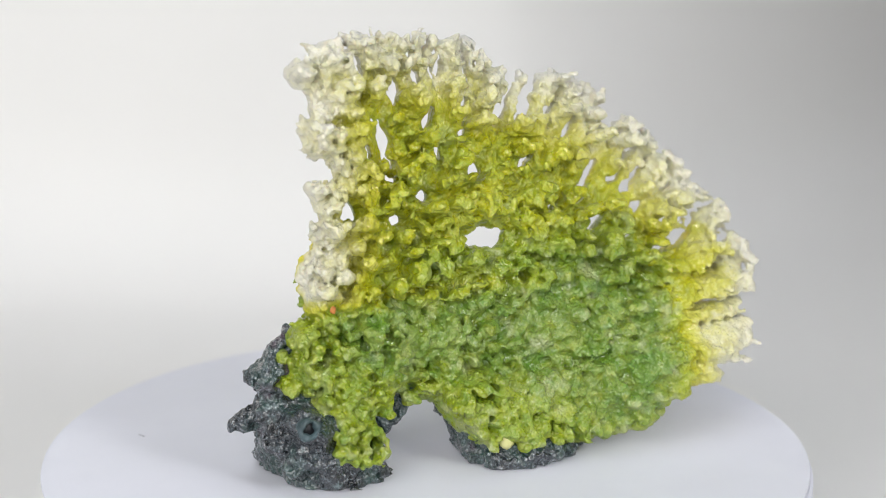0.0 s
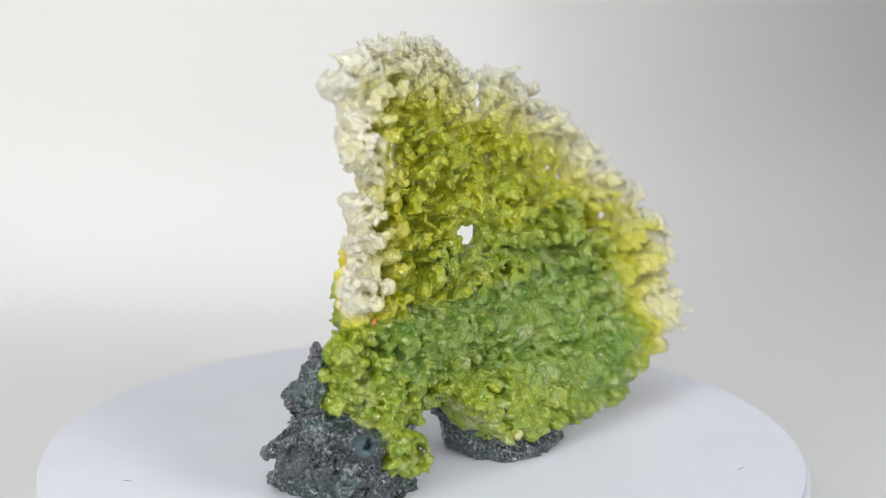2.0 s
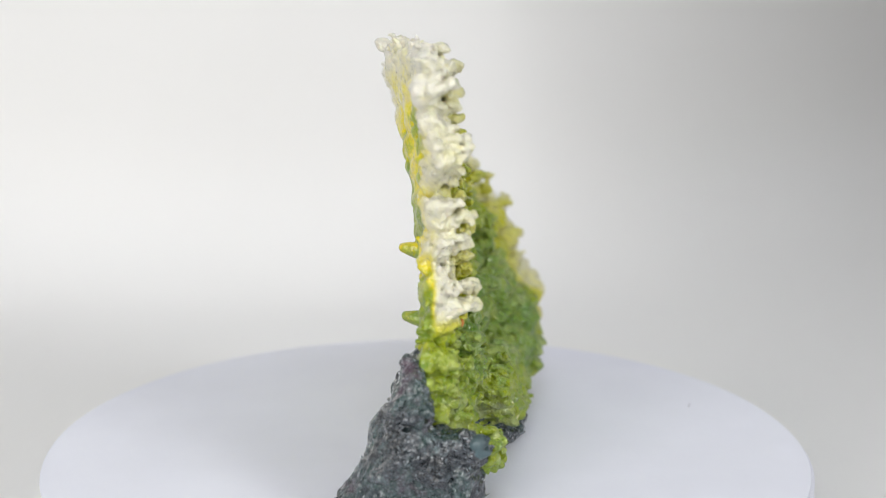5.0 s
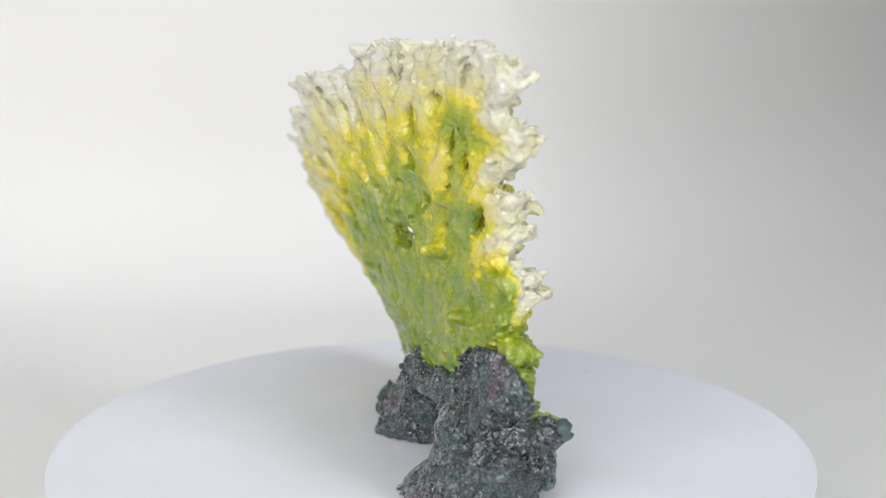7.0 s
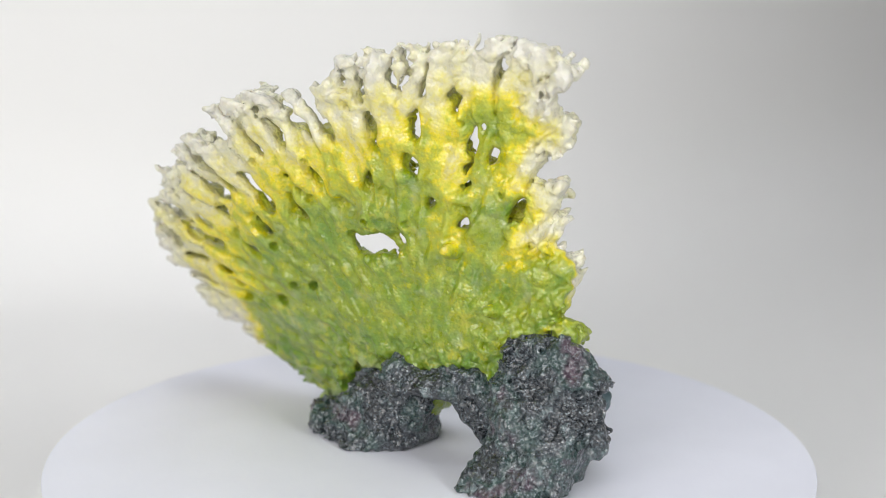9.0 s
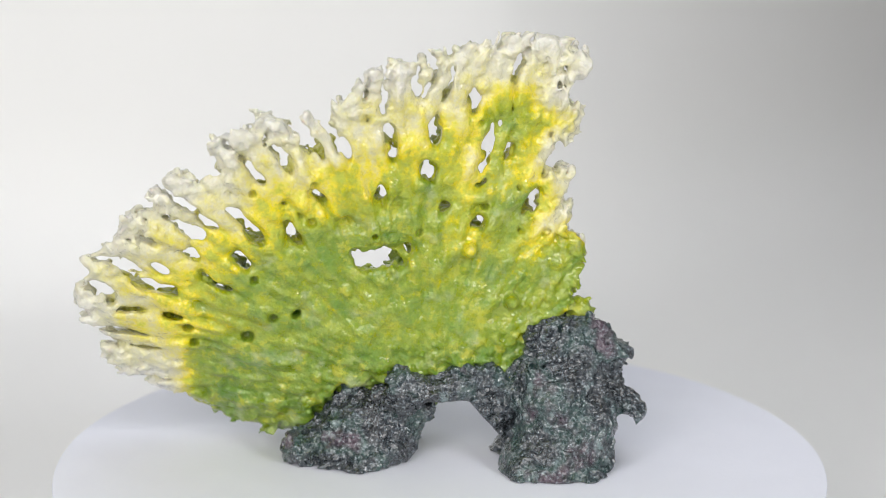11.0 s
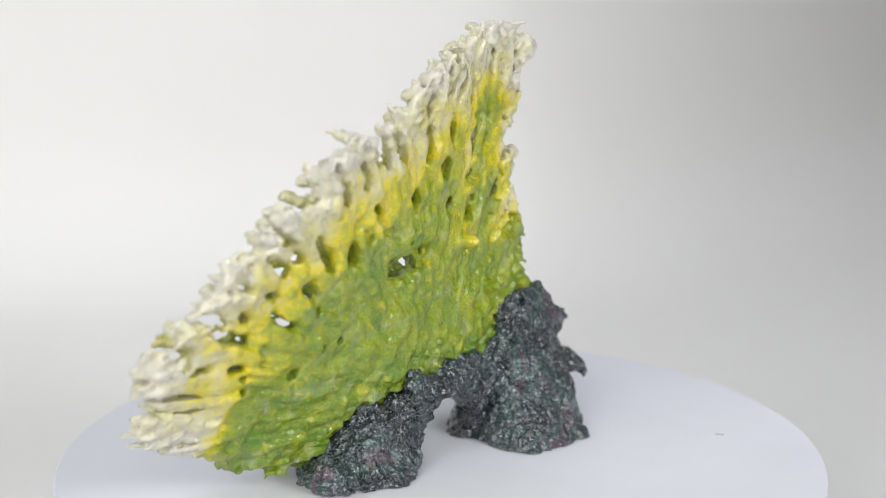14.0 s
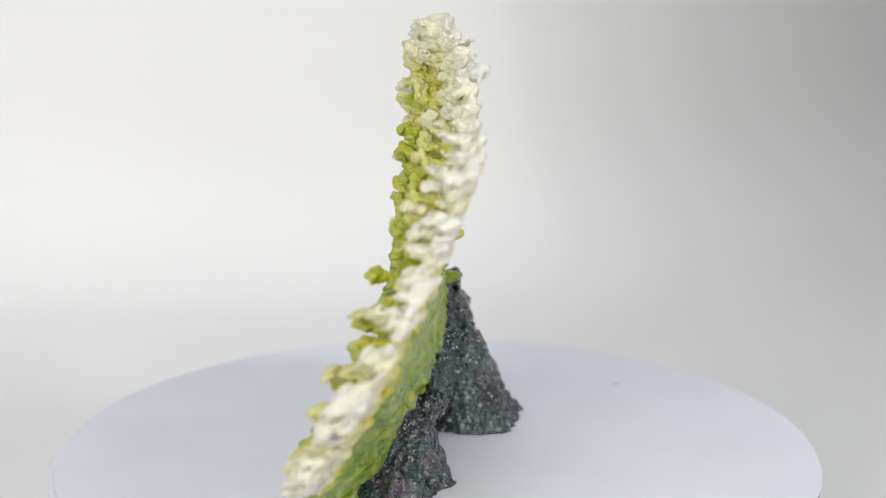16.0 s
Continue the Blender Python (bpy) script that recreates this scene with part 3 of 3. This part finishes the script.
def rock(name, parent, lo, hi, levels, seed, lumps, label, step=0.065, cut=False):
    """A boulder from levels (z, u0, u1, n0, n1) in cm, with lumps (u, n, z, r)."""
    lo = np.array(lo)
    P = grid_points(lo, hi, step).astype(float)
    u, n, z = P[..., 0], P[..., 1], P[..., 2]
    zs = [l[0] for l in levels]
    u0, u1, n0, n1 = (np.interp(z, zs, [l[i] for l in levels]) for i in range(1, 5))
    a, b = (u1 - u0) / 2, (n1 - n0) / 2
    x, y = np.abs((u - (u0 + u1) / 2) / a), np.abs((n - (n0 + n1) / 2) / b)
    F = (1 - (x ** 2.6 + y ** 2.6) ** (1 / 2.6)) * np.minimum(a, b)
    F = smin(F, zs[-1] - z, 0.5)
    for lu, ln_, lz, r in lumps:
        F = smax(F, r - np.sqrt((u - lu) ** 2 + (n - ln_) ** 2 + (z - lz) ** 2), 0.3)
    F += 0.32 * vnoise(P, 1.5, seed) + 0.19 * vnoise(P, 0.75, seed + 1) - 0.22 * np.abs(vnoise(P, 0.42, seed + 2)) + 0.12 * vnoise(P, 0.21, seed + 3) + 0.08
    if cut:
        F = smin(F, z - 2.75 + 1.25 * np.maximum(np.abs(u + 0.45) - 0.85, 0), 0.3)
    F = np.minimum(F, z + DROP - 0.02)
    verts, quads = largest(*skin(F.astype(np.float32), lo, step))
    verts = relax(verts, quads, 1)
    co = np.stack([verts[:, 0], -verts[:, 1], np.maximum(verts[:, 2] + DROP, 0.0)], 1) / 100
    return link_mesh(name, mesh_of(name, co, quads[:, ::-1].copy()), ROCK, parent, label)


def ring_part(name, parent, u, n, z, R, r, material, turn):
    bm = bmesh.new()
    N, M = 28, 12
    rows = []
    for i in range(N):
        a = 2 * math.pi * i / N
        row = []
        for j in range(M):
            b = 2 * math.pi * j / M
            k = r * (1 + 0.25 * math.sin(3 * a + 1) + 0.15 * math.sin(5 * a))
            row.append(bm.verts.new(((R + k * math.cos(b)) * math.cos(a), (R + k * math.cos(b)) * math.sin(a), 2.2 * k * math.sin(b))))
        rows.append(row)
    for i in range(N):
        for j in range(M):
            bm.faces.new((rows[i][j], rows[(i + 1) % N][j], rows[(i + 1) % N][(j + 1) % M], rows[i][(j + 1) % M]))
    ob = part(name, bm, material, parent)
    ob.matrix_basis = Matrix.Translation((u / 100, -n / 100, z / 100)) @ turn
    return ob


def ornament():
    o = new("coral_ornament")
    tagged(o, "green and yellow resin coral on dark rock feet", "aquarium ornament")
    tall = rock("tall_rock", o, (-9.4, -5.4, -0.5), (-1.2, 3.6, 7.8),
                [(-0.2, -6.8, -2.3, -3.5, 2.1), (0.9, -6.9, -2.6, -2.8, 2.2), (1.9, -7.2, -2.9, -2.2, 2.2), (2.9, -7.3, -3.0, -1.75, 1.9), (3.4, -7.3, -3.2, -1.45, 1.0), (4.2, -7.1, -3.4, -0.95, 0.75), (5.2, -7.0, -3.9, -0.75, 0.55), (6.2, -6.8, -4.6, -0.5, 0.45)],
                21, [(-7.6, -0.6, 2.4, 0.5), (-7.9, -1.1, 2.2, 0.4), (-6.2, -0.2, 6.0, 0.4), (-6.2, 1.75, 2.7, 0.62), (-5.6, 2.0, 2.5, 0.5), (-6.4, 1.5, 1.4, 0.7), (-6.9, 0.9, 1.9, 0.6), (-4.9, 1.9, 1.6, 0.5)], "dark grey-green rock foot")
    rock("low_rock", o, (-0.8, -3.0, -0.5), (7.6, 4.4, 4.2),
         [(-0.2, 0.8, 5.4, -1.2, 3.2), (0.5, 0.7, 5.3, -1.0, 3.1), (1.3, 0.6, 4.9, -0.7, 2.5), (2.2, 0.4, 4.2, -0.5, 1.7), (3.2, 0.3, 3.4, -0.3, 1.3)],
         31, [(5.0, 0.4, 0.5, 0.7), (4.4, 1.6, 0.1, 0.7)], "dark grey-green rock foot")
    rock("rock_arch", o, (-4.8, -1.6, 0.3), (2.6, 2.4, 5.0),
         [(0.4, -3.6, 1.6, -0.7, 0.7), (2.0, -3.6, 1.5, -0.8, 0.7), (3.2, -3.8, 1.6, -0.8, 0.7), (4.0, -3.6, 0.8, -0.5, 0.6)], 41, [], "dark rock arch between the feet", cut=True)
    coral_fan(o)
    face = Matrix.Rotation(radians(75), 4, "X")
    ring_part("tube_rim", tall, -6.3, 2.3, 2.75, 0.0032, 0.0013, TUBE, face)
    for nm, (u, n, z), r, material, label in (("chip", CHIP_AT, (0.0034, 0.0018, 0.0036), CHIP, "pale yellow chip"), ("fleck", FLECK_AT, (0.0013, 0.0008, 0.0015), FLECK, "orange paint fleck")):
        bm = bmesh.new()
        bmesh.ops.create_icosphere(bm, subdivisions=2, radius=1.0)
        for v in bm.verts:
            k = 1 + 0.35 * noise.noise(v.co * 1.7 + Vector((u, n, z)))
            v.co = Vector((v.co.x * r[0] * k, v.co.y * r[1] * k, v.co.z * r[2] * k))
        part(nm, bm, material, o, label).location = (u / 100, -n / 100, z / 100)
    # solid black plug in the rim, painted as the dark of a hole
    bm = bmesh.new()
    bmesh.ops.create_cone(bm, cap_ends=True, segments=20, radius1=0.0025, radius2=0.0025, depth=0.004)
    bore = part("bore_plug", bm, BORE_SHADE, tall, "black plug standing in for the shaded tube hollow")
    bore.matrix_basis = Matrix.Translation((-0.063, -0.0217, 0.0275)) @ face
    return o


room()
table()
backdrop()
TABLE = turntable()
ORNAMENT = ornament()

# seconds, degrees turned since the start
SPIN = [(0.0, 0.0), (0.5, 7.1), (1.0, 13.3), (1.5, 18.2), (2.0, 22.7), (2.5, 25.9), (3.0, 28.9), (3.5, 34.9), (4.0, 42.9), (6.5, 79.1), (7.0, 87.2), (7.5, 96.8), (8.0, 104.7), (8.5, 113.8), (9.0, 122.4), (11.5, 166.0), (12.0, 171.6), (12.5, 180.5), (13.0, 189.8), (13.5, 194.8), (14.0, 202.2), (14.5, 210.7), (15.0, 216.7), (15.5, 228.2), (16.0, 236.9)]


def motions():
    walk(TABLE, [(t, pose(0, 0, 0, 0, 0, a)) for t, a in SPIN])
    walk(ORNAMENT, [(t, pose(0, 0, 0, 0, 0, TURN + a)) for t, a in SPIN])


motions()
